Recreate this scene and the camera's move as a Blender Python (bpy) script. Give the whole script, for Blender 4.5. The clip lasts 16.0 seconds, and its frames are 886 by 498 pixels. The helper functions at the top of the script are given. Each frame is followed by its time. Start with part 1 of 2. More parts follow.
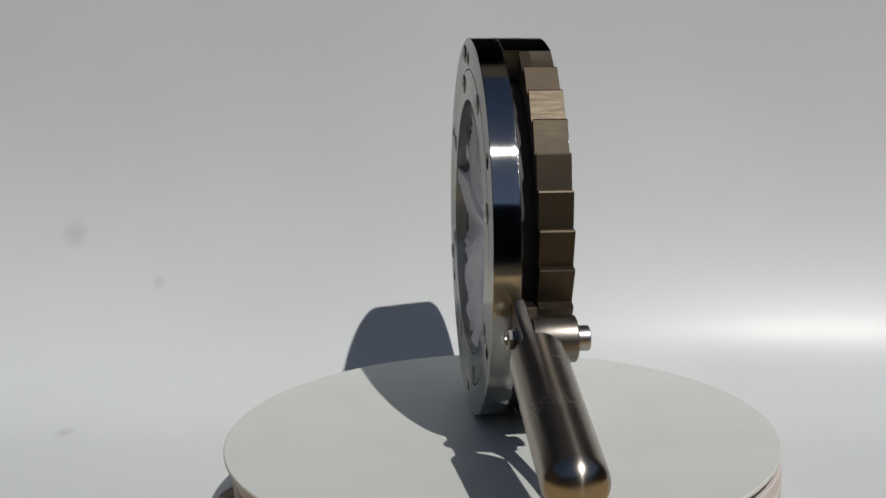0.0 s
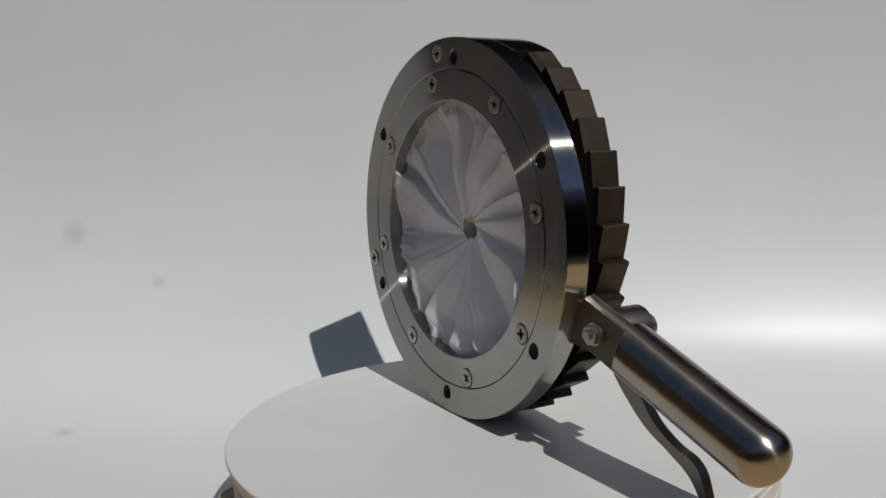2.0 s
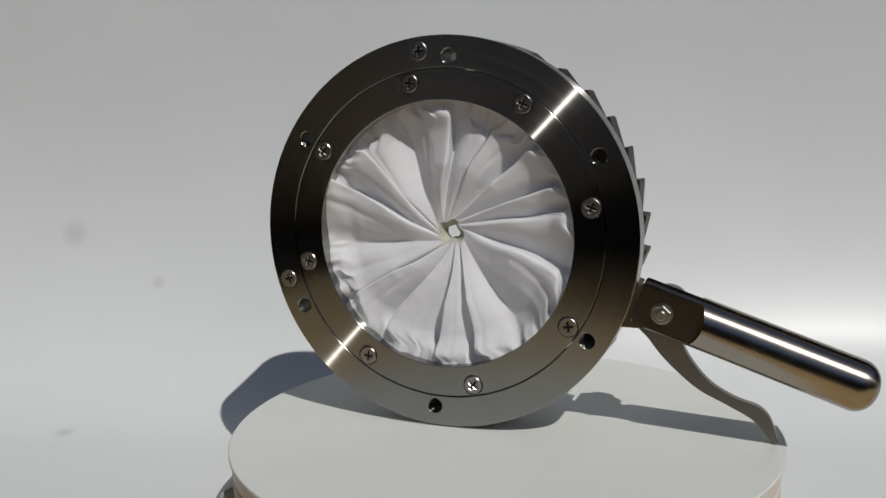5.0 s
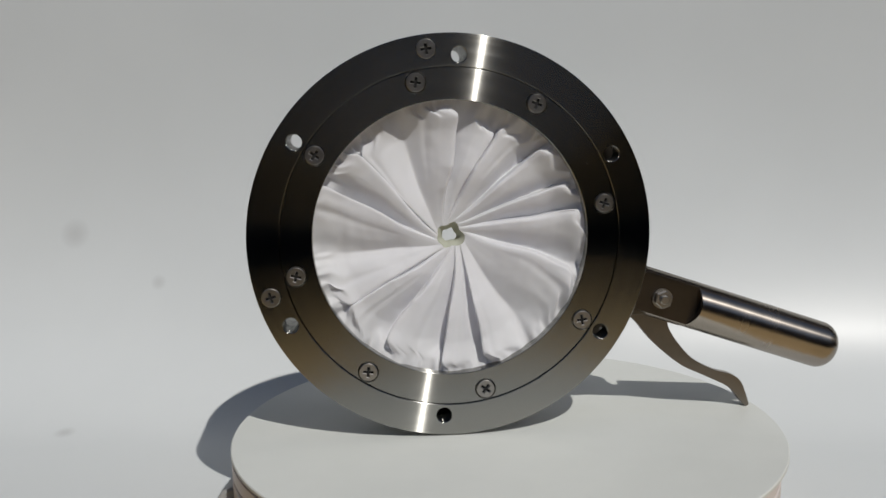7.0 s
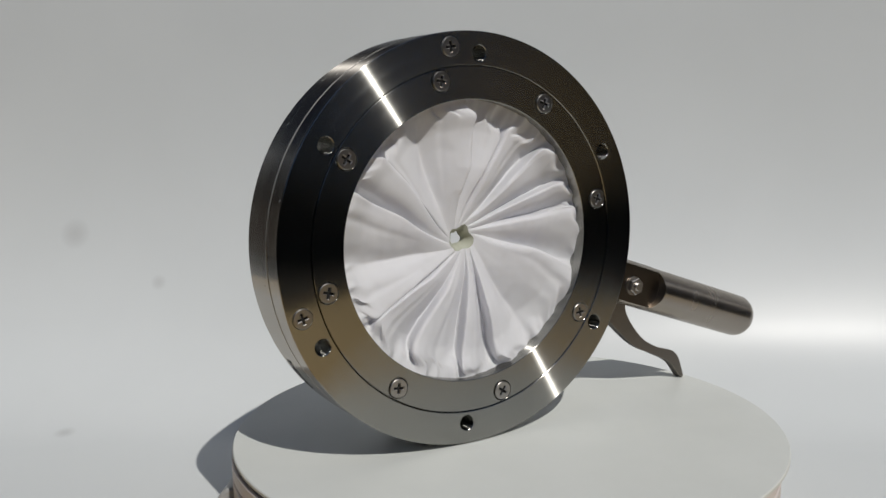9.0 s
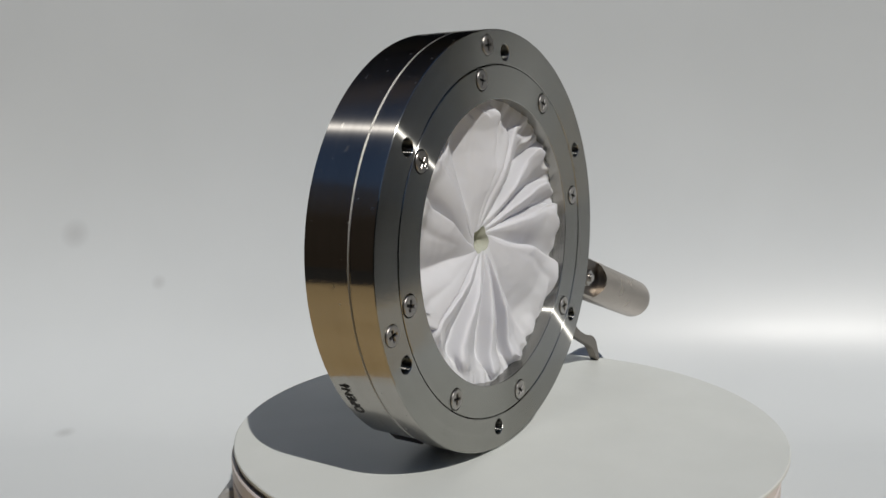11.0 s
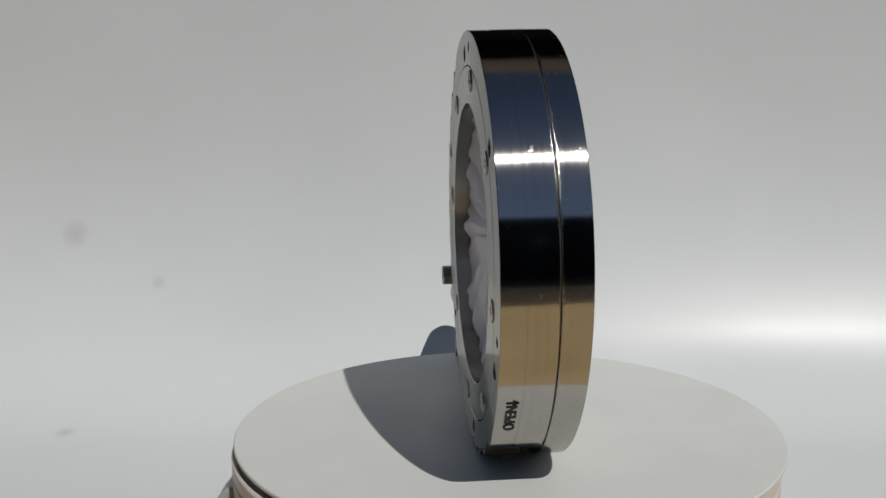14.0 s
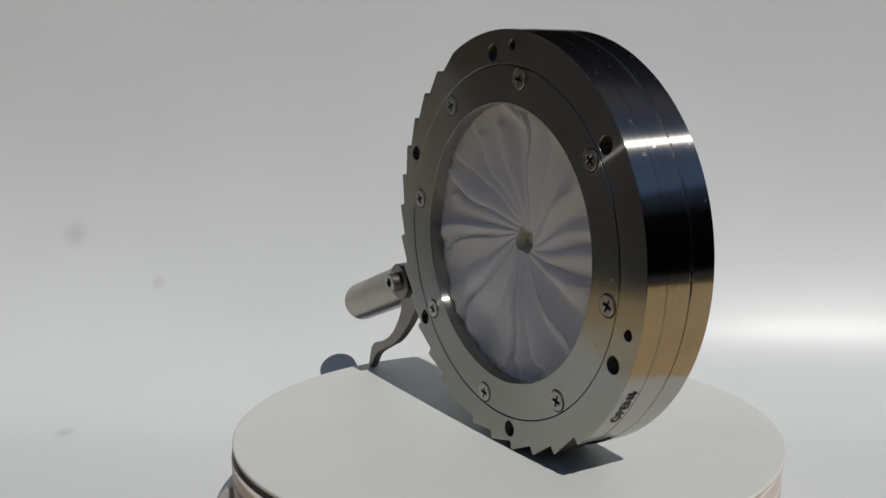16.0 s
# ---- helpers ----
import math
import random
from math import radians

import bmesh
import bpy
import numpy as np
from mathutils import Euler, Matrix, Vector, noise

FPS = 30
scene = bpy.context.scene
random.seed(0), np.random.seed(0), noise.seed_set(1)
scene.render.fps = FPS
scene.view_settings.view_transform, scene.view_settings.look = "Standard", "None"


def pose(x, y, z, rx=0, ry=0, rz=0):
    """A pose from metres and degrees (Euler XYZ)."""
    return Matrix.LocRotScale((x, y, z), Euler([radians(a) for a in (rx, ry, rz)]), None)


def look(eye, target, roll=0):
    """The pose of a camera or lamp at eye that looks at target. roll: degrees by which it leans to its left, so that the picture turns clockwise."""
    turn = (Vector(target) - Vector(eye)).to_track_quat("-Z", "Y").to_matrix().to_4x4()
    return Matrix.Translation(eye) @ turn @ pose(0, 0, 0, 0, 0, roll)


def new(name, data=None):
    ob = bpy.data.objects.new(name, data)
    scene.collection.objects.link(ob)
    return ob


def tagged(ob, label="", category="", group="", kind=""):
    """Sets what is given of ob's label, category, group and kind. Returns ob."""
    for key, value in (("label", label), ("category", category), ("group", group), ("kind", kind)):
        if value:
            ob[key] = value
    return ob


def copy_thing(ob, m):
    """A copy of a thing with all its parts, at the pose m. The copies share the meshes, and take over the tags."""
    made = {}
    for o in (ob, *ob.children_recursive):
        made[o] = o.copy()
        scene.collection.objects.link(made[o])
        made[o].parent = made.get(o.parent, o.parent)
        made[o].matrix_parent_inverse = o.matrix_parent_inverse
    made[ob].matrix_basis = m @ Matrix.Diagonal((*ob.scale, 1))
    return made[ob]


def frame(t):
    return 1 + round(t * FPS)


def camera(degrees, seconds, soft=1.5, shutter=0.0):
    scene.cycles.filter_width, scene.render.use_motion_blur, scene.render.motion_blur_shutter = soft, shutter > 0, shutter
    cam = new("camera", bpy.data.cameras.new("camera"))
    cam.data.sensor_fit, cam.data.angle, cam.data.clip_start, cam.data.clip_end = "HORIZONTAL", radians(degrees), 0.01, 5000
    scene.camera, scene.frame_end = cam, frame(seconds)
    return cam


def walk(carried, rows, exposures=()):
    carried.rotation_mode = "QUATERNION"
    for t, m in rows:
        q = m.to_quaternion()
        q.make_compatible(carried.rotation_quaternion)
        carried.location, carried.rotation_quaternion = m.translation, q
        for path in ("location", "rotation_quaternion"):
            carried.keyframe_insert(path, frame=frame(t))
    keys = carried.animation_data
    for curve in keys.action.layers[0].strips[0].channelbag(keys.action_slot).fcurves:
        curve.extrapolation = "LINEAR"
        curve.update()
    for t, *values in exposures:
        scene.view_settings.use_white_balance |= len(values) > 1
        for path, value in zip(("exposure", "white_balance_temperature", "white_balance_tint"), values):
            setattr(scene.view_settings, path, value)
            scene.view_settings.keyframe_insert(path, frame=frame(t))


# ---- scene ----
# camera: fixed, 0.6 m in front of the turntable's axis
cam = camera(50.1, 16.0, soft=1.5)
EYE = (0.0, -0.6016, 0.2087)
AIM = (-0.06412, 0.38423, 0.05660)
walk(cam, [(0.0, look(EYE, AIM, -0.956)), (16.0, look(EYE, AIM, -0.956))])

# the turntable turns steadily counter-clockwise
TURN_START, TURN_RATE = -81.57, 12.879
# the valve leans a little towards its rear
LEAN = -0.35


def turn(t):
    return TURN_START + TURN_RATE * t


# ---- light ----
SUN_AZ, SUN_EL = radians(31), radians(49)
SUN_DIR = Vector((math.sin(SUN_AZ) * math.cos(SUN_EL), -math.cos(SUN_AZ) * math.cos(SUN_EL), math.sin(SUN_EL)))
world = bpy.data.worlds.new("sky")
scene.world = world
world.use_nodes = True
wn = world.node_tree
sky = wn.nodes.new("ShaderNodeTexSky")
sky.sky_type = "NISHITA"
sky.sun_disc = False
sky.dust_density = 0.15
sky.air_density = 0.7
sky.sun_elevation = SUN_EL
sky.sun_rotation = math.atan2(SUN_DIR.x, SUN_DIR.y)
wn.nodes["Background"].inputs["Strength"].default_value = 0.05
wn.links.new(sky.outputs[0], wn.nodes["Background"].inputs["Color"])
sun_data = bpy.data.lights.new("sun", "SUN")
sun_data.energy = 3.0
sun_data.angle = radians(0.5)
sun_data.color = (1.0, 0.965, 0.915)
sun = new("sun", sun_data)
sun.matrix_basis = look(SUN_DIR * 10, (0, 0, 0))
scene.view_settings.exposure = 0.0


# ---- materials ----
def material(name, color, rough, metal=0.0):
    m = bpy.data.materials.new(name)
    m.use_nodes = True
    b = m.node_tree.nodes["Principled BSDF"]
    b.inputs["Base Color"].default_value = (*color, 1)
    b.inputs["Roughness"].default_value = rough
    b.inputs["Metallic"].default_value = metal
    return m, m.node_tree, b


def coords(nt, scale=(1, 1, 1)):
    tc = nt.nodes.new("ShaderNodeTexCoord")
    mp = nt.nodes.new("ShaderNodeMapping")
    mp.inputs["Scale"].default_value = scale
    nt.links.new(tc.outputs["Object"], mp.inputs["Vector"])
    return mp.outputs["Vector"]


def noise_tex(nt, vec, scale, detail=4.0, rough=0.55):
    n = nt.nodes.new("ShaderNodeTexNoise")
    n.inputs["Scale"].default_value = scale
    n.inputs["Detail"].default_value = detail
    n.inputs["Roughness"].default_value = rough
    nt.links.new(vec, n.inputs["Vector"])
    return n.outputs["Fac"]


def span(nt, fac, lo, hi, a=0.3, b=0.7):
    r = nt.nodes.new("ShaderNodeMapRange")
    r.inputs["From Min"].default_value, r.inputs["From Max"].default_value = a, b
    r.inputs["To Min"].default_value, r.inputs["To Max"].default_value = lo, hi
    nt.links.new(fac, r.inputs["Value"])
    return r.outputs["Result"]


def tint(nt, fac, c1, c2):
    m = nt.nodes.new("ShaderNodeMix")
    m.data_type = "RGBA"
    nt.links.new(fac, m.inputs["Factor"])
    m.inputs["A"].default_value = (*c1, 1)
    m.inputs["B"].default_value = (*c2, 1)
    return m.outputs["Result"]


def relief(nt, b, fac, strength, distance):
    n = nt.nodes.new("ShaderNodeBump")
    n.inputs["Strength"].default_value = strength
    n.inputs["Distance"].default_value = distance
    nt.links.new(fac, n.inputs["Height"])
    nt.links.new(n.outputs["Normal"], b.inputs["Normal"])


def polar(nt, axis="Y"):
    """Radius and height along the turning axis, for turned metal."""
    tc = nt.nodes.new("ShaderNodeTexCoord")
    sp = nt.nodes.new("ShaderNodeSeparateXYZ")
    nt.links.new(tc.outputs["Object"], sp.inputs[0])
    flat = nt.nodes.new("ShaderNodeCombineXYZ")
    nt.links.new(sp.outputs["X" if axis == "Y" else "Y"], flat.inputs["X"])
    nt.links.new(sp.outputs["Z"], flat.inputs["Y"])
    ln = nt.nodes.new("ShaderNodeVectorMath")
    ln.operation = "LENGTH"
    nt.links.new(flat.outputs[0], ln.inputs[0])
    out = nt.nodes.new("ShaderNodeCombineXYZ")
    nt.links.new(ln.outputs["Value"], out.inputs["X"])
    nt.links.new(sp.outputs[axis], out.inputs["Y"])
    return out.outputs[0], tc.outputs["Object"]


def turned_steel(name, color, rough, aniso, dirt=0.06, grooved=0.5, axis="Y", spread=0.22, nicks=0.76, comb=0.88, seam=None, ring=700):
    """Stainless steel turned on a lathe: a polished lobe, and one spread by fine grooves round local y."""
    m, nt, b = material(name, color, rough, 1.0)
    rings, ob = polar(nt, axis)
    broad = noise_tex(nt, rings, ring, 3)
    blot = noise_tex(nt, ob, 38, 5)
    nick = noise_tex(nt, ob, 210, 2, 0.4)
    mix = nt.nodes.new("ShaderNodeMath")
    mix.operation = "ADD"
    nt.links.new(span(nt, broad, -0.022, 0.027), mix.inputs[0])
    nt.links.new(span(nt, blot, rough - dirt, rough + dirt), mix.inputs[1])
    worn = nt.nodes.new("ShaderNodeMath")
    worn.operation = "ADD"
    nt.links.new(mix.outputs[0], worn.inputs[0])
    nt.links.new(span(nt, nick, 0.0, 0.16, nicks - 0.02, nicks + 0.04), worn.inputs[1])
    col = tint(nt, span(nt, blot, 0, 1), [c * 0.88 for c in color], color)
    tg = nt.nodes.new("ShaderNodeTangent")
    tg.direction_type = "RADIAL"
    tg.axis = axis
    nt.links.new(worn.outputs[0], b.inputs["Roughness"])
    nt.links.new(col, b.inputs["Base Color"])
    b.inputs["Anisotropic"].default_value = aniso
    b.inputs["Anisotropic Rotation"].default_value = 0.25
    nt.links.new(tg.outputs[0], b.inputs["Tangent"])
    # the fine grooves spread light across themselves and hardly along themselves
    b2 = nt.nodes.new("ShaderNodeBsdfAnisotropic")
    b2.distribution = "GGX"
    nt.links.new(tint(nt, span(nt, broad, 0, 1), [c * 0.86 for c in color], [c * 1.06 for c in color]), b2.inputs["Color"])
    b2.inputs["Roughness"].default_value = spread
    b2.inputs["Anisotropy"].default_value = comb
    nt.links.new(tg.outputs[0], b2.inputs["Tangent"])
    mx = nt.nodes.new("ShaderNodeMixShader")
    mx.inputs[0].default_value = grooved
    nt.links.new(b.outputs[0], mx.inputs[1])
    nt.links.new(b2.outputs[0], mx.inputs[2])
    nt.links.new(mx.outputs[0], nt.nodes["Material Output"].inputs["Surface"])
    if seam is not None:
        # knocks and scratches along the joint, and a few on the band beside it
        sp = nt.nodes.new("ShaderNodeSeparateXYZ")
        nt.links.new(ob, sp.inputs[0])
        off = nt.nodes.new("ShaderNodeMath")
        off.operation = "SUBTRACT"
        nt.links.new(sp.outputs["Y"], off.inputs[0])
        off.inputs[1].default_value = seam
        near = nt.nodes.new("ShaderNodeMath")
        near.operation = "ABSOLUTE"
        nt.links.new(off.outputs[0], near.inputs[0])
        knock = nt.nodes.new("ShaderNodeMath")
        knock.operation = "MULTIPLY"
        nt.links.new(span(nt, near.outputs[0], 1.0, 0.0, 0.0003, 0.0016), knock.inputs[0])
        nt.links.new(span(nt, noise_tex(nt, ob, 420, 3), 0.0, 1.0, 0.42, 0.62), knock.inputs[1])
        mark = nt.nodes.new("ShaderNodeMath")
        mark.operation = "ADD"
        nt.links.new(knock.outputs[0], mark.inputs[0])
        nt.links.new(span(nt, noise_tex(nt, ob, 260, 2, 0.4), 0.0, 1.0, 0.79, 0.84), mark.inputs[1])
        relief(nt, b, mark.outputs[0], 1.0, 0.0002)
    return m


def satin_steel(name, color, rough, grain=(40, 40, 40), bump=0.06):
    m, nt, b = material(name, color, rough, 1.0)
    vec = coords(nt, grain)
    f = noise_tex(nt, vec, 20, 4)
    blot = noise_tex(nt, coords(nt), 60, 4)
    nt.links.new(span(nt, f, rough - 0.03, rough + 0.05), b.inputs["Roughness"])
    nt.links.new(tint(nt, span(nt, blot, 0, 1), [c * 0.85 for c in color], color), b.inputs["Base Color"])
    relief(nt, b, f, bump, 0.0003)
    return m


STEEL_FACE = turned_steel("turned_steel_face", (0.388, 0.384, 0.358), 0.165, 1.0, 0.018, 0.38, "Y", 0.225, 0.76, 0.88, None, 320)
STEEL_RIM = turned_steel("polished_steel_rim", (0.46, 0.44, 0.41), 0.115, 1.0, 0.012, 0.40, "Y", 0.23, 0.69, 0.83, -0.0038)
STEEL_FLAT = satin_steel("milled_flat_steel", (0.105, 0.09, 0.075), 0.34)
STEEL_ROD = turned_steel("turned_steel_rod", (0.39, 0.35, 0.305), 0.25, 0.6, 0.02, 0.22, "X", 0.30, 0.95, 0.6, None, 60)
STEEL_TOOTH = satin_steel("milled_steel_tooth", (0.088, 0.072, 0.053), 0.50, (30, 4, 30))
STEEL_SCREW = satin_steel("screw_steel", (0.42, 0.40, 0.375), 0.32)
STEEL_WORN = satin_steel("worn_bright_edge", (0.31, 0.30, 0.28), 0.40, (200, 200, 200), 0.6)
STEEL_LEVER = satin_steel("cast_steel_lever", (0.235, 0.212, 0.185), 0.36)
INK_AND_SHADE, _, _ = material("black_engraving_and_recess_shade", (0.012, 0.012, 0.012), 0.6)


def sheet_material():
    m, nt, b = material("white_sheet", (0.70, 0.71, 0.72), 0.32)
    v = coords(nt)
    big = noise_tex(nt, v, 5, 3)
    fine = noise_tex(nt, v, 240, 4)
    nt.links.new(span(nt, big, 0.37, 0.42), b.inputs["Roughness"])
    col = tint(nt, span(nt, big, 0, 1), (0.549, 0.572, 0.574), (0.575, 0.598, 0.600))
    # three faint grey smudges
    for p, r in (((-0.4186, 0.287, 0.0899), 0.017), ((-0.332, 0.273, 0.0442), 0.009), ((-0.3755, 0.153, -0.0645), 0.010)):
        d = nt.nodes.new("ShaderNodeVectorMath")
        d.operation = "DISTANCE"
        nt.links.new(v, d.inputs[0])
        d.inputs[1].default_value = p
        mx = nt.nodes.new("ShaderNodeMix")
        mx.data_type = "RGBA"
        nt.links.new(span(nt, d.outputs["Value"], 0.45, 0.0, r * 0.2, r), mx.inputs["Factor"])
        nt.links.new(col, mx.inputs["A"])
        mx.inputs["B"].default_value = (0.30, 0.30, 0.30, 1)
        col = mx.outputs["Result"]
    nt.links.new(col, b.inputs["Base Color"])
    relief(nt, b, fine, 0.03, 0.0004)
    b.inputs["Specular IOR Level"].default_value = 0.42
    return m


def matt(name, c1, c2, rough, scale, bump=0.05):
    m, nt, b = material(name, c1, rough)
    v = coords(nt)
    f = noise_tex(nt, v, scale, 5)
    nt.links.new(tint(nt, span(nt, f, 0, 1), c1, c2), b.inputs["Base Color"])
    nt.links.new(span(nt, f, rough - 0.05, rough + 0.08), b.inputs["Roughness"])
    relief(nt, b, noise_tex(nt, v, scale * 30, 3), bump, 0.0005)
    return m


SHEET = sheet_material()
PLATTER = matt("matt_white_platter", (0.592, 0.610, 0.584), (0.568, 0.587, 0.561), 0.45, 16)
DRUM = matt("pale_plastic_drum", (0.60, 0.54, 0.52), (0.55, 0.50, 0.48), 0.4, 20)
GAP = matt("dark_gap", (0.05, 0.045, 0.04), (0.03, 0.03, 0.03), 0.6, 30)
HOUSING = matt("grey_plastic", (0.36, 0.36, 0.35), (0.31, 0.31, 0.30), 0.45, 30)
# The inner drum's near-black colour stands for the shade deep in the rim's gap.
CORE_SHADE = matt("gap_shade_steel", (0.030, 0.028, 0.026), (0.022, 0.021, 0.02), 0.6, 60)
WOOD = matt("tan_board", (0.56, 0.42, 0.225), (0.46, 0.34, 0.17), 0.55, 14)
# The bluish dark colour stands for a wall in skylit shade.
WALL_BLUE_SHADE = matt("blue_shade_tone_wall", (0.085, 0.090, 0.106), (0.07, 0.074, 0.088), 0.85, 2)
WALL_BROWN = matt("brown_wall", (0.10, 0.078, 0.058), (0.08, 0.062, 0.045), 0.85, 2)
# Lighter copy of the brown wall, sunlit brightness put into its colour.
WALL_LIT_BROWN = matt("sunlit_tone_brown_wall", (0.13, 0.10, 0.076), (0.105, 0.08, 0.06), 0.85, 2)
GROUND = matt("dark_ground", (0.035, 0.034, 0.032), (0.022, 0.021, 0.02), 0.85, 4)
WALL = matt("dark_wall", (0.075, 0.066, 0.058), (0.055, 0.048, 0.043), 0.8, 2)


def cloth_material():
    m, nt, b = material("white_cloth", (0.80, 0.80, 0.82), 0.75)
    v = coords(nt)
    weave = noise_tex(nt, v, 1500, 2)
    blot = noise_tex(nt, v, 60, 4)
    nt.links.new(tint(nt, span(nt, blot, 0, 1), (0.87, 0.875, 0.885), (0.91, 0.915, 0.925)), b.inputs["Base Color"])
    relief(nt, b, weave, 0.12, 0.0003)
    tr = nt.nodes.new("ShaderNodeBsdfTranslucent")
    tr.inputs["Color"].default_value = (0.79, 0.78, 0.84, 1)
    mx = nt.nodes.new("ShaderNodeMixShader")
    mx.inputs[0].default_value = 0.39
    nt.links.new(b.outputs[0], mx.inputs[1])
    nt.links.new(tr.outputs[0], mx.inputs[2])
    nt.links.new(mx.outputs[0], nt.nodes["Material Output"].inputs["Surface"])
    return m


CLOTH = cloth_material()
# The throat is grey-green cloth with the folds' shade put into its colour.
THROAT_SHADE = matt("grey_green_throat_shade", (0.43, 0.44, 0.36), (0.38, 0.39, 0.32), 0.8, 200)


# ---- mesh tools ----
def part(name, bm, mat, parent, label="", angle=30):
    me = bpy.data.meshes.new(name)
    bmesh.ops.recalc_face_normals(bm, faces=bm.faces)
    bm.to_mesh(me)
    bm.free()
    me.materials.append(mat)
    me.polygons.foreach_set("use_smooth", [True] * len(me.polygons))
    me.set_sharp_from_angle(angle=radians(angle))
    ob = new(name, me)
    if parent:
        ob.parent = parent
    return tagged(ob, label)


def circle(r, n, cx=0.0, cz=0.0, a0=0.0):
    return [(cx + r * math.cos(a0 + 2 * math.pi * k / n), cz + r * math.sin(a0 + 2 * math.pi * k / n)) for k in range(n)]


def arc(r, a, b, n):
    return [(r * math.cos(radians(a + (b - a) * k / n)), r * math.sin(radians(a + (b - a) * k / n))) for k in range(n + 1)]


def plate(loops, y0, y1, chamfer=0.0, only=None):
    """A flat plate with the outlines loops (outer and holes, in x and z), from y0 to y1."""
    bm = bmesh.new()
    for lp in loops:
        vs = [bm.verts.new((x, y0, z)) for x, z in lp]
        for i in range(len(vs)):
            bm.edges.new((vs[i - 1], vs[i]))
    bmesh.ops.triangle_fill(bm, use_beauty=True, use_dissolve=False, edges=bm.edges[:])
    got = bmesh.ops.extrude_face_region(bm, geom=bm.faces[:])
    for v in got["geom"]:
        if isinstance(v, bmesh.types.BMVert):
            v.co.y = y1
    bmesh.ops.recalc_face_normals(bm, faces=bm.faces)
    if chamfer:
        es = [e for e in bm.edges if len(e.link_faces) == 2 and e.calc_face_angle(0) > radians(60)
              and abs(e.verts[0].co.y - e.verts[1].co.y) < 1e-6 and (only is None or abs(e.verts[0].co.y - only) < 1e-6)]
        bmesh.ops.bevel(bm, geom=es, offset=chamfer, segments=1, profile=0.5, affect="EDGES", clamp_overlap=True)
    return bm


def lathe(profile, n=64, axis="y", center=(0, 0, 0), close=False):
    """profile: (radius, height) pairs, turned round the axis."""
    bm = bmesh.new()
    rings = []
    for r, h in profile:
        ring = []
        for k in range(1 if r < 1e-7 else n):
            a = 2 * math.pi * k / n
            x, y = r * math.cos(a), r * math.sin(a)
            co = (x, h, y) if axis == "y" else (x, y, h)
            ring.append(bm.verts.new([co[i] + center[i] for i in range(3)]))
        rings.append(ring)
    pairs = list(zip(rings, rings[1:])) + ([(rings[-1], rings[0])] if close else [])
    for a, b in pairs:
        for k in range(n):
            q = [a[k % len(a)], a[(k + 1) % len(a)], b[(k + 1) % len(b)], b[k % len(b)]]
            q = list(dict.fromkeys(q))
            if len(q) > 2:
                bm.faces.new(q)
    return bm


def box(x0, x1, y0, y1, z0, z1, bevel=0.0, seg=2):
    bm = bmesh.new()
    bmesh.ops.create_cube(bm, size=1.0, matrix=Matrix.LocRotScale(((x0 + x1) / 2, (y0 + y1) / 2, (z0 + z1) / 2), None, (x1 - x0, y1 - y0, z1 - z0)))
    if bevel:
        bmesh.ops.bevel(bm, geom=bm.edges[:], offset=bevel, segments=seg, profile=0.5, affect="EDGES")
    return bm


def smooth_line(pts, n=6):
    """Catmull-Rom through the points."""
    out = []
    for i in range(len(pts) - 1):
        p = [Vector(pts[max(0, min(len(pts) - 1, i + k))]) for k in (-1, 0, 1, 2)]
        for s in range(n):
            u = s / n
            out.append(tuple(0.5 * (2 * p[1] + (p[2] - p[0]) * u + (2 * p[0] - 5 * p[1] + 4 * p[2] - p[3]) * u * u
                                    + (3 * p[1] - p[0] - 3 * p[2] + p[3]) * u ** 3)))
    return out + [tuple(pts[-1])]


# ---- the large structure ----
def backdrop():
    """White glossy sheet: flat under the turntable, then swept up behind it."""
    prof = [(-0.03, -0.066), (0.0, -0.066), (0.05, -0.066)]
    r, y0, z0 = 0.150, 0.130, -0.066
    for k in range(25):
        a = radians(60 * k / 24)
        prof.append((y0 + r * math.sin(a), z0 + r * (1 - math.cos(a))))
    # from there on it straightens out slowly
    ye, ze = prof[-1]
    step = 0.007
    for k in range(47):
        u = min(1.0, (k + 0.5) / 43)
        a = radians(60 + 28 * (1 - (1 - u) ** 2))
        ye, ze = ye + step * math.cos(a), ze + step * math.sin(a)
        prof.append((ye, ze))
    # closed section: the lit side, then the back 1.5 mm behind it
    back = []
    for i, (y, z) in enumerate(prof):
        d = Vector(prof[min(i + 1, len(prof) - 1)]) - Vector(prof[max(i - 1, 0)])
        d.normalize()
        back.append((y + d.y * 0.0015, z - d.x * 0.0015))
    loop = prof + back[::-1]
    bm = bmesh.new()
    nx = 30
    cols = [[bm.verts.new((-0.57 + 1.27 * i / nx, y, z)) for y, z in loop] for i in range(nx + 1)]
    for c0, c1 in zip(cols, cols[1:]):
        for k in range(len(loop)):
            bm.faces.new([c0[k - 1], c0[k], c1[k], c1[k - 1]])
    bm.faces.new(cols[0])
    bm.faces.new(cols[-1])
    return tagged(part("backdrop", bm, SHEET, None), "glossy white plastic sheet swept up behind the turntable", "backdrop", kind="structure")


backdrop()
table = tagged(new("work_table"), "tan wooden work table under the white sheet", "table")
part("tabletop", box(-0.75, 0.75, -0.56, 0.75, -0.096, -0.0685, 0.002), WOOD, table)
for lx in (-0.70, 0.70):
    for ly in (-0.51, 0.70):
        part("leg", box(lx - 0.03, lx + 0.03, ly - 0.03, ly + 0.03, -0.80, -0.096, 0.003), WOOD, table)
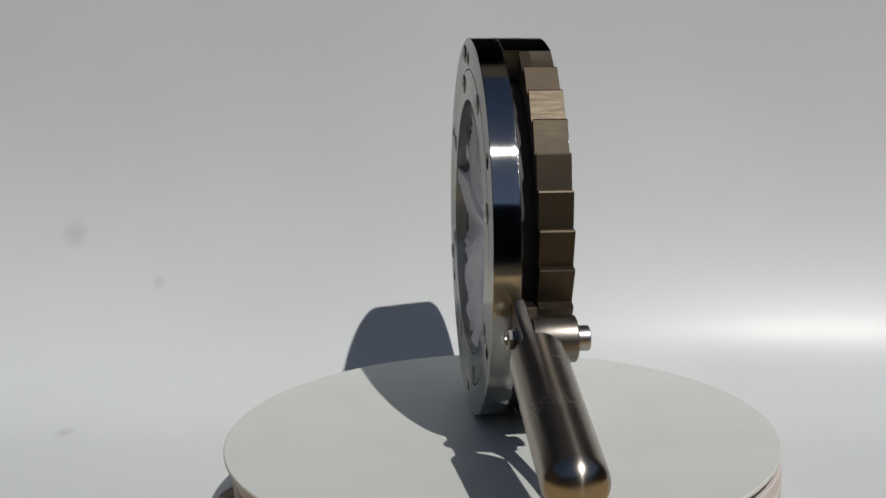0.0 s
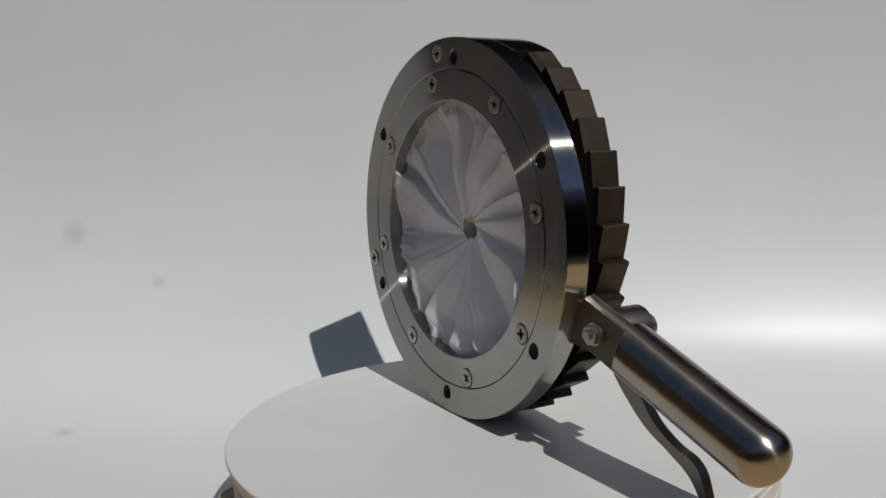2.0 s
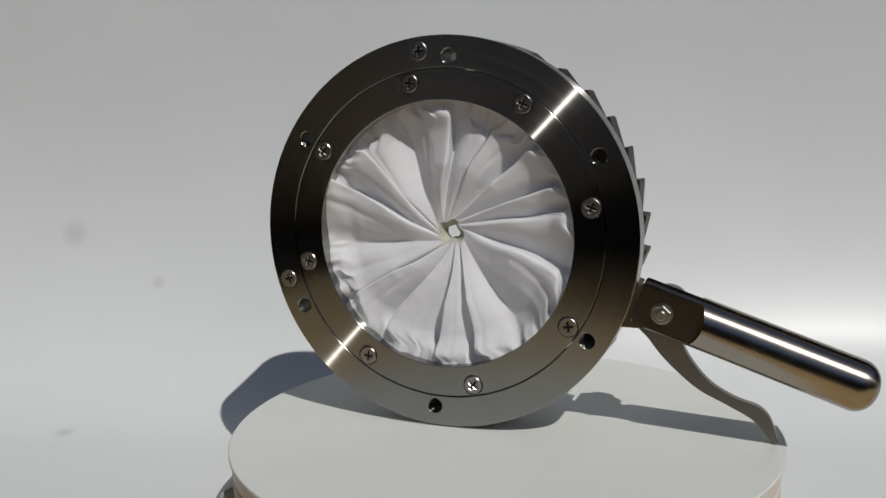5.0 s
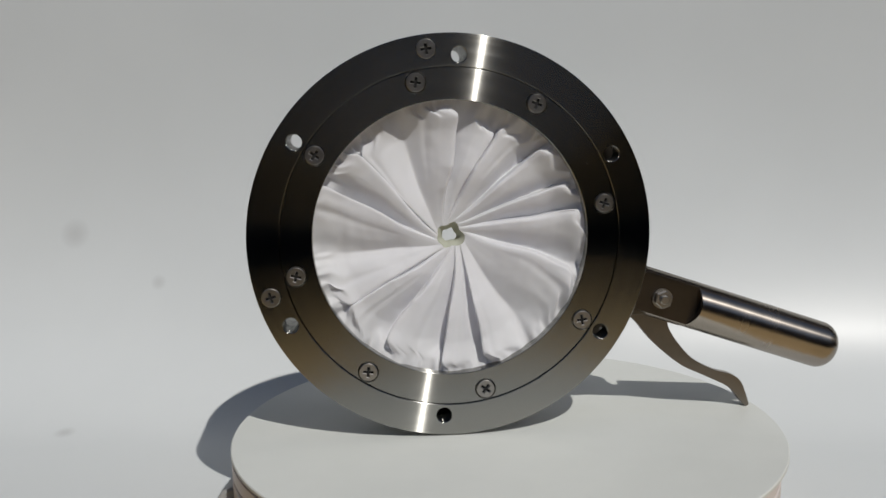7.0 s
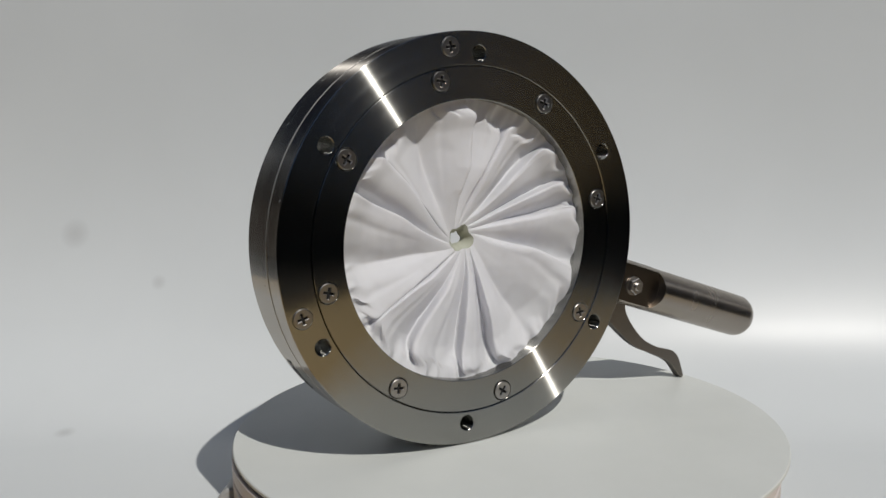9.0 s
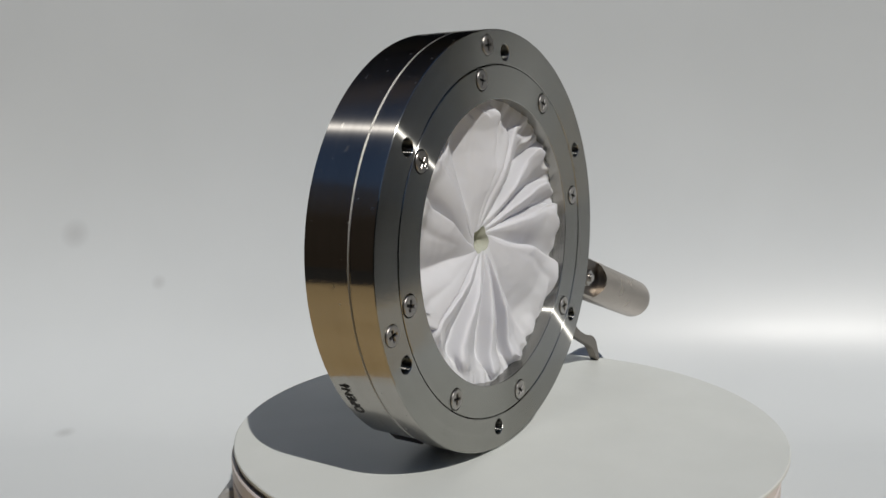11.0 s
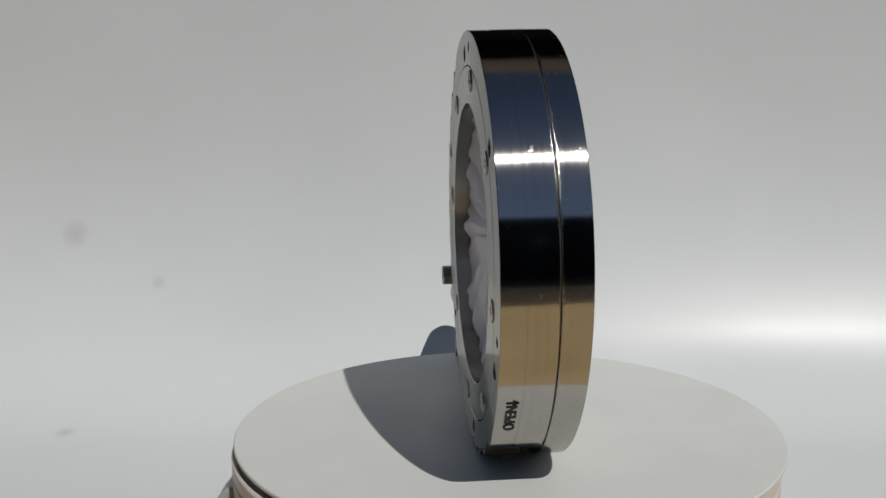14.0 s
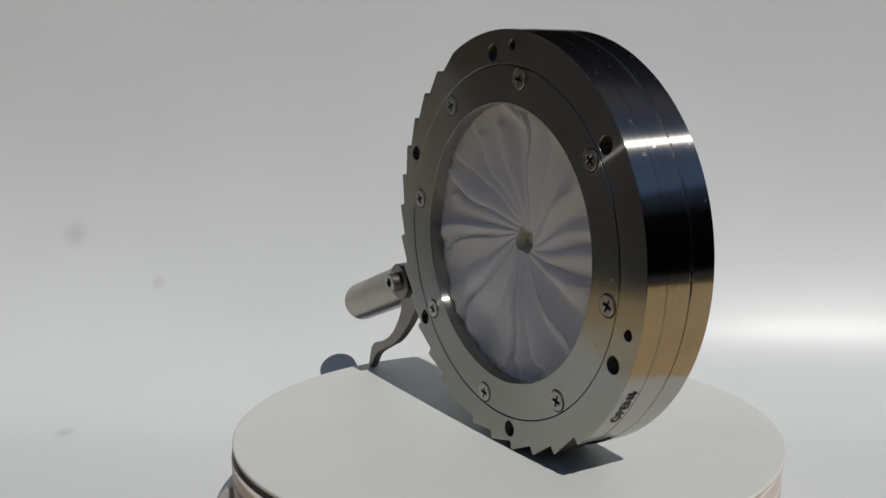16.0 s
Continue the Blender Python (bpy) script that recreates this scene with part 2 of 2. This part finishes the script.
# Unseen ground, walls and canopy, added to give the steel its reflections.
tagged(part("ground", box(-60, 60, -60, 60, -0.9, -0.8), GROUND, None), "unseen dark plain ground, added out to the horizon", "ground", kind="structure")
tagged(part("wall_behind", box(-8, 8, 3.5, 3.7, -0.8, 3.25), WALL, None), "unseen plain dark wall, added behind the set", "wall", kind="structure")
tagged(part("ceiling", box(-8, 8, 1.5, 3.7, 3.25, 3.4), WALL, None), "unseen plain dark canopy soffit, added behind the set", "ceiling", kind="structure")
tagged(part("wall_upper", box(-8, 8, 1.5, 1.7, 3.4, 5.7), WALL_LIT_BROWN, None), "unseen brown upper wall, sunlit tone put into its colour", "wall", kind="structure")
tagged(part("wall_front", box(-6.2, 6.2, -6.2, -6.0, -0.8, 2.4), WALL_BLUE_SHADE, None), "unseen plain wall behind the camera, bluish shade put into its colour", "wall", kind="structure")
tagged(part("wall_left", box(-6.2, -6.0, -6.0, 3.5, -0.8, 3.2), WALL_BROWN, None), "unseen plain brown wall, added beside the set", "wall", kind="structure")
tagged(part("wall_right", box(6.0, 6.2, -6.0, 3.5, -0.8, 2.4), WALL_BROWN, None), "unseen plain brown wall, added beside the set", "wall", kind="structure")
for m in (GROUND, WALL, WALL_BLUE_SHADE, WALL_BROWN, WALL_LIT_BROWN, WOOD):
    m.node_tree.nodes["Principled BSDF"].inputs["Specular IOR Level"].default_value = 0.15


# ---- turntable ----
def build_turntable():
    t = tagged(new("turntable"), "round white motorised display turntable on the sheet", "turntable")
    t.matrix_basis = pose(-0.0023, 0, -0.0652)
    h = 0.0652
    disc = lathe([(0, h), (0.1754, h), (0.1760, h - 0.0006), (0.1760, h - 0.0022), (0.1754, h - 0.0028), (0, h - 0.0028)], 160, "z", (0.0016, -0.003, 0))
    # it sits half a degree out of true
    for v in disc.verts:
        v.co.z += 0.009 * (v.co.x * math.cos(radians(68)) + v.co.y * math.sin(radians(68)))
    plate_ = part("platter", disc, PLATTER, t, "matt white round top plate")
    # A dark ring stands for the shade between platter and collar.
    part("gap_shade_ring", lathe([(0.1720, h - 0.0044), (0.1720, h - 0.0065)], 128, "z"), GAP, t, "dark ring standing for the shade in the gap")
    part("collar", lathe([(0.15, h - 0.0062), (0.1737, h - 0.0062), (0.1745, h - 0.007), (0.1745, h - 0.0150), (0.1739, h - 0.0158), (0.15, h - 0.0158)], 128, "z"), DRUM, t)
    part("groove", lathe([(0.1727, h - 0.0156), (0.1727, h - 0.0176)], 128, "z"), GAP, t, "thin black seam")
    part("drum", lathe([(0.15, h - 0.0172), (0.1739, h - 0.0172), (0.1745, h - 0.018), (0.1745, 0.004), (0.1705, 0.0), (0.0, 0.0)], 128, "z"), DRUM, t, "pale pinkish plastic base drum")
    sock = part("socket", lathe([(0, -0.058), (0.0150, -0.058), (0.0165, -0.0565), (0.0165, -0.030), (0, -0.030)], 40, "y", (-0.1615, 0, 0.0262)), HOUSING, t, "round grey socket housing")
    part("plug", box(-0.1692, -0.158, -0.066, -0.0575, 0.006, 0.034, 0.001), GAP, sock, "dark grey plug")
    part("switch", box(-0.1732, -0.1694, -0.066, -0.056, 0.006, 0.0337, 0.0015), PLATTER, sock, "off-white switch")
    return plate_


platter = build_turntable()

# ---- the iris valve: local y is the disc's axis, the front face looks to -y ----
R = 0.125
valve = tagged(new("iris_valve"), "stainless steel iris valve with twisted white cloth sleeve", "valve")
YF, YB = -0.01975, 0.02573
MID = (-0.03546, 0.0, R + 0.0003)
AT = pose(*MID)


def piece(name, bm, mat, label="", angle=30):
    """A part of the valve, built round the centre of its disc."""
    ob = part(name, bm, mat, valve, label, angle)
    ob.matrix_basis = AT.copy()
    return ob


HOLES = [26.8 + 60 * k for k in range(6)]
SCREWS = [11.9 + 45 * k for k in range(8)]
COVER = (66.0, 235.0)


def on(r, a):
    return r * math.cos(radians(a)), r * math.sin(radians(a))


def holes(r, dist, angles, n=20):
    return [circle(r, n, *on(dist, a)) for a in angles]


def teeth():
    """Saw-tooth outline of the handle's side, from the cover's lower end round to its upper end."""
    low, high = COVER[1] - 360 + 0.2, COVER[0] - 0.2
    out = [on(0.1200, low)]
    for k in range(-14, 8):
        t = 5.8 + 10 * k
        if COVER[1] - 360 + 3 < t < COVER[0] - 1:
            out += [on(0.1250, t), on(0.1247, t + 0.5), on(0.1200, t + 0.9)]
    return out + [on(0.1245, high)]


piece("front_flange", plate([circle(R, 200), circle(0.1052, 160)] + holes(0.0048, 0.1122, HOLES) + holes(0.0058, 0.1163, (96.7, -163.6)), YF, -0.0040, 0.0004), STEEL_FACE, "brushed steel front flange ring")
piece("rear_plate", plate([arc(R - 0.0002, COVER[0], COVER[1], 90) + teeth(), circle(0.1052, 160)] + holes(0.0048, 0.1122, HOLES) + holes(0.003, 0.1160, (96.7, -163.6), 14), 0.0125, YB, 0.0004, YB), STEEL_FACE, "steel rear plate with saw-tooth edge")


def polish_rim(ob):
    """The outer edge is polished, the faces are brushed."""
    ob.data.materials.append(STEEL_RIM)
    k = len(ob.data.materials) - 1
    for f in ob.data.polygons:
        if abs(f.normal.y) < 0.3 and math.hypot(f.center.x, f.center.z) > 0.123 and f.material_index == 0:
            f.material_index = k


# Darker steel than the rear plate, for the shade of the gap on its front.
piece("tooth_ring", plate([teeth() + arc(0.1065, COVER[0] - 0.2, COVER[1] - 360 + 0.2, 60)], 0.006, 0.0125), STEEL_FLAT, "saw-tooth ring segment of milled steel")
for nm in ("rear_plate", "tooth_ring"):
    me = bpy.data.objects[nm].data
    me.materials.append(STEEL_TOOTH)
    for f in me.polygons:
        ang = math.degrees(math.atan2(f.center.z, f.center.x)) % 360
        if abs(f.normal.y) < 0.5 and math.hypot(f.center.x, f.center.z) > 0.1185 and not COVER[0] - 2 < ang < COVER[1]:
            f.material_index = 1
cover_loop = arc(0.1250, COVER[0], COVER[1], 90) + arc(0.1065, COVER[1], COVER[0], 80)
piece("cover", plate([cover_loop] + holes(0.0049, 0.1122, [a for a in HOLES if COVER[0] + 5 < a % 360 < COVER[1] - 5]), -0.0037, 0.01249, 0.0007, -0.0037), STEEL_FACE, "polished rim cover")
for nm in ("front_flange", "rear_plate", "cover"):
    polish_rim(bpy.data.objects[nm])
piece("core_drum", lathe([(0.0930, -0.0108), (0.1046, -0.0108), (0.1046, 0.0165), (0.0930, 0.0165)], 128, close=True), CORE_SHADE, "steel inner drum, coloured black for the shade in the gap")
seam = bpy.data.objects["cover"].data
seam.materials.append(STEEL_WORN)
for f in seam.polygons:
    if 0.3 < abs(f.normal.y) < 0.95 and f.center.y < -0.002 and math.hypot(f.center.x, f.center.z) > 0.12:
        f.material_index = len(seam.materials) - 1
piece("bore_sleeve", lathe([(0.0855, -0.0108), (0.0928, -0.0108), (0.0928, 0.0165), (0.0855, 0.0165)], 128, close=True), STEEL_FACE, "steel bore sleeve")
for yy, y2, inner, nm in ((YF, -0.0110, 0.0853, "front_retaining_ring"), (YB, 0.0168, 0.0832, "rear_retaining_ring")):
    piece(nm, plate([circle(0.1046, 160), circle(inner, 160)] + holes(0.0064, 0.0979, SCREWS, 24), yy, y2, 0.0004), STEEL_FACE, "brushed steel retaining ring")


def screw_parts(x, z, y, out, spin, r=0.0058):
    """Pan-head screw with a cross recess; out is -1 on the front face, 1 on the rear."""
    s, w = r * 0.55, r * 0.13
    cross = [(w, w), (s, w), (s, -w), (w, -w), (w, -s), (-w, -s), (-w, -w), (-s, -w), (-s, w), (-w, w), (-w, s), (w, s)]
    bm = plate([circle(r, 28), cross], 0, -0.0016, 0.0004)
    bm2 = lathe([(0, 0.0002), (r * 0.98, 0.0002), (r * 0.98, 0.004), (0, 0.004)], 20)
    me = bpy.data.meshes.new("tmp")
    bm2.to_mesh(me)
    bm2.free()
    bm.from_mesh(me)
    bpy.data.meshes.remove(me)
    m = pose(x, y, z) @ pose(0, 0, 0, 0, 0, 180 if out > 0 else 0) @ pose(0, 0, 0, 0, spin, 0)
    bm.transform(pose(0, 0.0008, 0))
    ob = piece("screw", bm, STEEL_SCREW)
    ob.matrix_basis = AT @ m
    # A black disc under the cross puts the recess's shade into colour.
    part("recess", lathe([(0, 0.0009), (r * 0.62, 0.0009)], 16), INK_AND_SHADE, ob, "black disc for the shade in the cross recess")
    return ob


first = {}
rng = random.Random(4)
for out, yy in ((-1, YF), (1, YB)):
    for a in SCREWS:
        x, z = on(0.0979, a)
        if not first:
            first["s"] = screw_parts(x, z, yy, out, 20)
            continue
        ob = copy_thing(first["s"], AT @ pose(x, yy, z) @ pose(0, 0, 0, 0, 0, 180 if out > 0 else 0) @ pose(0, 0, 0, 0, rng.uniform(0, 90), 0))
for a in (96.7, -163.6):
    x, z = on(0.1163, a)
    copy_thing(first["s"], AT @ pose(x, YF, z) @ pose(0, 0, 0, 0, rng.uniform(0, 90), 0))


# ---- twisted cloth sleeve ----
def pinch(ang, r):
    """The sleeve's opening is not quite round."""
    return 1 + (0.34 * noise.noise(Vector((math.cos(ang) * 1.3, math.sin(ang) * 1.3, 4.2))) - 0.14) * math.exp(-max(0, r - 0.0094) / 0.012)


# the front's folds: where each one's crease meets the ring, and how far out the fold reaches
FOLDS = [(10, 0.93), (24, 0.93), (43, 0.85), (66, 0.82), (85, 0.89), (115, 0.84), (136, 0.90), (158, 0.98), (186, 0.88), (212, 0.89), (238, 0.88), (266, 0.93), (286, 0.95), (306, 0.93), (346, 0.95)]


def cloth_side(sign):
    """One half of the pinched sleeve; sign -1 faces the front."""
    front = sign < 0
    na, nr = (760, 84) if front else (560, 72)
    r0, r1, tang = 0.0094, 0.0856, (0.0060 if front else 0.0070)
    rg = random.Random(11 if front else 23)
    if front:
        n_fold = len(FOLDS)
        width = [(FOLDS[(k + 1) % n_fold][0] - FOLDS[k][0]) % 360 / 20 for k in range(n_fold)]
        first_crease = radians(FOLDS[0][0]) + math.acos(tang / r1)
        reach = [q * 0.0853 for _, q in FOLDS]
    else:
        n_fold = 22
        width = [rg.uniform(0.75, 1.25) for _ in range(n_fold)]
        first_crease = 0.0
        reach = [rg.uniform(0.070, 0.080) for _ in range(n_fold)]
    total = sum(width)
    starts = [sum(width[:k]) / total for k in range(n_fold)] + [1.0]
    skew = [rg.choice((0.24, 0.3, 0.34, 0.62)) if front else rg.choice((0.4, 0.5, 0.6)) for _ in range(n_fold)]
    amp = [rg.uniform(0.85, 1.2) * min(1.15, 0.6 + 0.35 * width[k]) for k in range(n_fold)]
    sway = [rg.uniform(-1, 1) for _ in range(n_fold)]
    second = [rg.uniform(0.45, 0.8) for _ in range(n_fold)]
    bm = bmesh.new()
    rows = []
    for j in range(nr + 1):
        r = r0 + (r1 - r0) * (j / nr)
        u = j / nr
        row = []
        k = 0
        for i in range(na):
            f = i / na
            while starts[k + 1] <= f:
                k += 1
            p = (f - starts[k]) / (starts[k + 1] - starts[k])
            c = skew[k]
            # taut cloth: a steep turned-over side, a rounded ridge and a long flat slope
            q = p / c if p < c else (1 - p) / (1 - c)
            lobe = (1 - (1 - q) ** 2.2) if (p < c) == (c < 0.5) else 0.25 * q + 0.75 * math.sin(math.pi / 2 * q)
            lobe **= 1 + 0.7 * u if front else 1.5
            phi0 = 2 * math.pi * f + first_crease
            frill = noise.noise(Vector((math.cos(phi0) * 9, math.sin(phi0) * 9, 3 + sign))) * 0.0045 + noise.noise(Vector((math.cos(phi0) * 19, math.sin(phi0) * 19, 7 + sign))) * 0.0030
            end = 1 / (1 + math.exp((r - reach[k] - frill - 0.003 * lobe) / 0.0013))
            rise = min(1, (r - r0) / 0.036) ** 0.8
            bend = (0.14 if front else 0.3) * noise.noise(Vector((math.cos(phi0) * 2.5, math.sin(phi0) * 2.5, u * 2 + sign))) * u * (1.3 - u) + sway[k] * (0.22 if front else 0.4) * (1 - abs(2 * p - 1)) * u * (1 - u)
            ang = phi0 - math.acos(min(1, tang / max(r, tang))) + bend
            lean = -0.30 if c < 0.5 else (0.30 if c > 0.5 else 0.0)
            ang += lean * min(0.09, starts[k + 1] - starts[k]) * 2 * math.pi * lobe * end * rise
            rr = r * pinch(ang, r)
            x, z = rr * math.cos(ang), rr * math.sin(ang)
            soft = noise.noise(Vector((x * 38, z * 38, sign * 3.0))) * 0.0016 + noise.noise(Vector((x * 150, z * 150, sign * 7.0))) * 0.00035
            # fine creases that run out from the middle
            fine = noise.noise(Vector((math.cos(phi0) * 9, math.sin(phi0) * 9, r * 12 + sign * 5.0))) * 0.0011 * rise
            tuck = -0.0022 * math.exp(-((p - second[k] + 0.10 * u) / 0.045) ** 2) * min(1, width[k] / 1.4) * max(0.0, u - 0.25) if front else 0.0
            # gathered hem between the folds' ends and the ring
            out = max(0.0, min(1.0, (r - 0.058) / 0.02))
            hem = (noise.noise(Vector((math.cos(phi0) * 13, math.sin(phi0) * 13, r * 45 + 9 * sign))) * 0.0042 + abs(noise.noise(Vector((math.cos(phi0) * 24, math.sin(phi0) * 24, r * 30)))) * 0.0022) * out * (1 - 0.75 * end)
            low = max(0.0, -math.sin(ang + 0.5)) * out * (1 - end) * 0.0010 if front else 0.0
            base = 0.0060 - 0.0013 * math.exp(-(r - r0) / 0.012) if not front else 0.0076 + 0.0006 * u
            clamp = max(0.0, min(1.0, (r - 0.066) / 0.0196))
            base += (0.0056 if front else 0.0060) * clamp * clamp * (3 - 2 * clamp)
            y = base + rise * amp[k] * (0.0088 if front else 0.0066) * lobe * (0.06 + 0.94 * end) * min(1, 0.35 + r / 0.05)
            if front:
                # the folds stand apart further out
                y -= 0.0042 * (1 - lobe) ** 3 * max(0.0, min(1.0, (r - 0.026) / 0.03)) * (0.3 + 0.7 * end)
            y += (soft + fine + hem + low + tuck) * min(1, (r - r0) / 0.02)
            row.append(Vector((x, 0.003 + sign * y, z)))
        # the cloth rounds off its creases
        for _ in range(3 if front else 4):
            row = [(row[n - 1] + 2 * row[n] + row[(n + 1) % na]) / 4 for n in range(na)]
        rows.append([bm.verts.new(v) for v in row])
    for j in range(nr):
        for i in range(na):
            bm.faces.new([rows[j][i], rows[j][(i + 1) % na], rows[j + 1][(i + 1) % na], rows[j + 1][i]])
    return piece("front_cloth" if front else "rear_cloth", bm, CLOTH, "twisted white cloth sleeve with radial folds", 80)


cloth_side(-1)
cloth_side(1)
throat = lathe([(0.0096, -0.0047), (0.0072, -0.0025), (0.0051, 0.001), (0.0051, 0.004), (0.0074, 0.0065), (0.0096, 0.0080)], 26)
for v in throat.verts:
    k = pinch(math.atan2(v.co.z, v.co.x), 0.0094)
    v.co.x, v.co.z = v.co.x * k, v.co.z * k
piece("throat", throat, THROAT_SHADE, "grey-green cloth throat, the folds' shade put into its colour")

# ---- handle ----
GRIP_ANGLE = -19.0


def rod():
    """Round bar with two flats milled for the pivot, domed at its end."""
    r, s1, s2 = 0.0155, 0.041, 0.131
    bm = bmesh.new()
    n = 64
    rings = []

    def ring(s, k, fl):
        row = []
        for i in range(n):
            a = 2 * math.pi * i / n
            y, z = r * k * math.cos(a), r * k * math.sin(a)
            if fl:
                y = max(-0.0083, min(-0.0026, y))
            # the mill leaves a rounded shoulder
            ss = s if s != s1 else s1 - 0.004 * (z / r) ** 2 * 1.5
            row.append(bm.verts.new((ss, y, z)))
        rings.append(row)

    ring(0.0, 0.93, True)
    ring(0.001, 1, True)
    ring(s1, 1, True)
    ring(s1, 1, False)
    for k in range(1, 7):
        ring(s1 + (s2 - s1) * k / 6, 1, False)
    for k in range(1, 11):
        a = math.pi / 2 * k / 10.2
        ring(s2 + 0.0125 * math.sin(a), math.cos(a) ** 0.9, False)
    for a, b in zip(rings, rings[1:]):
        for i in range(n):
            try:
                bm.faces.new([a[i], a[(i + 1) % n], b[(i + 1) % n], b[i]])
            except ValueError:
                pass
    bm.faces.new(rings[0])
    bm.faces.new(rings[-1])
    bmesh.ops.dissolve_degenerate(bm, dist=1e-6, edges=bm.edges[:])
    return bm


grip = piece("grip", rod(), STEEL_ROD, "polished round steel grip with domed end", 35)
grip.matrix_basis = AT @ pose(0.1222, -0.001, -0.0374, 0, -GRIP_ANGLE, 0)
piece("lug", box(0.108, 0.1275, -0.0088, 0.0045, -0.054, -0.028, 0.0012), STEEL_TOOTH, "steel lug on the rim")
grip.data.materials.append(STEEL_FLAT)
for f in grip.data.polygons:
    if abs(f.normal.y) > 0.95 and f.center.x < 0.042:
        f.material_index = 1
PX, PZ = 0.1370, -0.0438
piece("washer", lathe([(0.003, -0.0093), (0.0066, -0.0093), (0.0066, -0.0106), (0.003, -0.0106)], 32, center=(PX, 0, PZ)), STEEL_SCREW)
nut = plate([circle(0.0060, 6, PX, PZ, 0.3)], -0.0106, -0.0142, 0.0006)
piece("nut", nut, STEEL_SCREW, "bright hexagon nut")
piece("bolt_end", lathe([(0.0030, -0.0140), (0.0030, -0.0158), (0.0025, -0.0163), (0, -0.0163)], 24, center=(PX, 0, PZ)), STEEL_SCREW)

upper = smooth_line([(0.1500, -0.0500), (0.1475, -0.0665), (0.1616, -0.0868), (0.1780, -0.0973), (0.1923, -0.1018), (0.1992, -0.1075), (0.2030, -0.1166), (0.2052, -0.1235)])
lower = smooth_line([(0.2030, -0.1250), (0.1995, -0.1213), (0.1906, -0.1109), (0.1742, -0.1023), (0.1559, -0.0932), (0.1372, -0.0772), (0.1264, -0.0642), (0.1192, -0.0560), (0.1215, -0.0470)])
piece("trigger", plate([upper + lower], 0.0092, 0.0155, 0.0012), STEEL_LEVER, "curved steel trigger lever")
piece("hub", lathe([(0, -0.0014), (0.0105, -0.0014), (0.0115, -0.0006), (0.0130, 0.006), (0.0130, 0.0222), (0.0122, 0.0230), (0, 0.0230)], 40, center=(PX, 0, PZ)), STEEL_LEVER, "round lever hub")
head = plate([circle(0.0070, 36, PX, PZ), circle(0.0034, 6, PX, PZ)], 0.0230, 0.0305, 0.0005)
piece("bolt_head", head, STEEL_SCREW, "hexagon socket bolt head")
# Black disc inside the socket, standing for the shade at its bottom.
piece("bolt_recess", lathe([(0, 0.0265), (0.0038, 0.0265)], 12, center=(PX, 0, PZ)), INK_AND_SHADE)


# ---- engraved word ----
def engraved():
    cu = bpy.data.curves.new("word", "FONT")
    cu.body = "OPEN"
    cu.size = 0.0082
    cu.offset = 0.00018
    cu.space_character = 1.08
    tmp = new("word", cu)
    bpy.context.view_layer.update()
    me = bpy.data.meshes.new_from_object(tmp.evaluated_get(bpy.context.evaluated_depsgraph_get()))
    bpy.data.objects.remove(tmp)
    bm = bmesh.new()
    bm.from_mesh(me)
    # arrow beside the word
    x0 = max(v.co.x for v in bm.verts) + 0.0022
    for p in ([(x0 - 0.0006, 0.0058), (x0 + 0.0006, 0.0058), (x0 + 0.0006, 0.0015), (x0 - 0.0006, 0.0015)], [(x0 - 0.0022, 0.0024), (x0, -0.0014), (x0 + 0.0022, 0.0024)]):
        bm.faces.new([bm.verts.new((a, b, 0)) for a, b in p])
    for v in bm.verts:
        a = radians(-137.1) - v.co.x / R
        y = 0.0150 + v.co.y
        v.co = Vector(((R + 0.00012) * math.cos(a), y, (R + 0.00012) * math.sin(a)))
    bmesh.ops.solidify(bm, geom=bm.faces[:], thickness=0.0001)
    return piece("word", bm, INK_AND_SHADE, "black engraved word OPEN with a small arrow")


engraved()


# ---- movement ----
def motions():
    times = [k * 1.0 for k in range(17)]
    walk(valve, [(t, pose(0, 0, 0, LEAN, 0, turn(t))) for t in times])
    walk(platter, [(t, pose(0, 0, 0, 0, 0, turn(t))) for t in times])


motions()
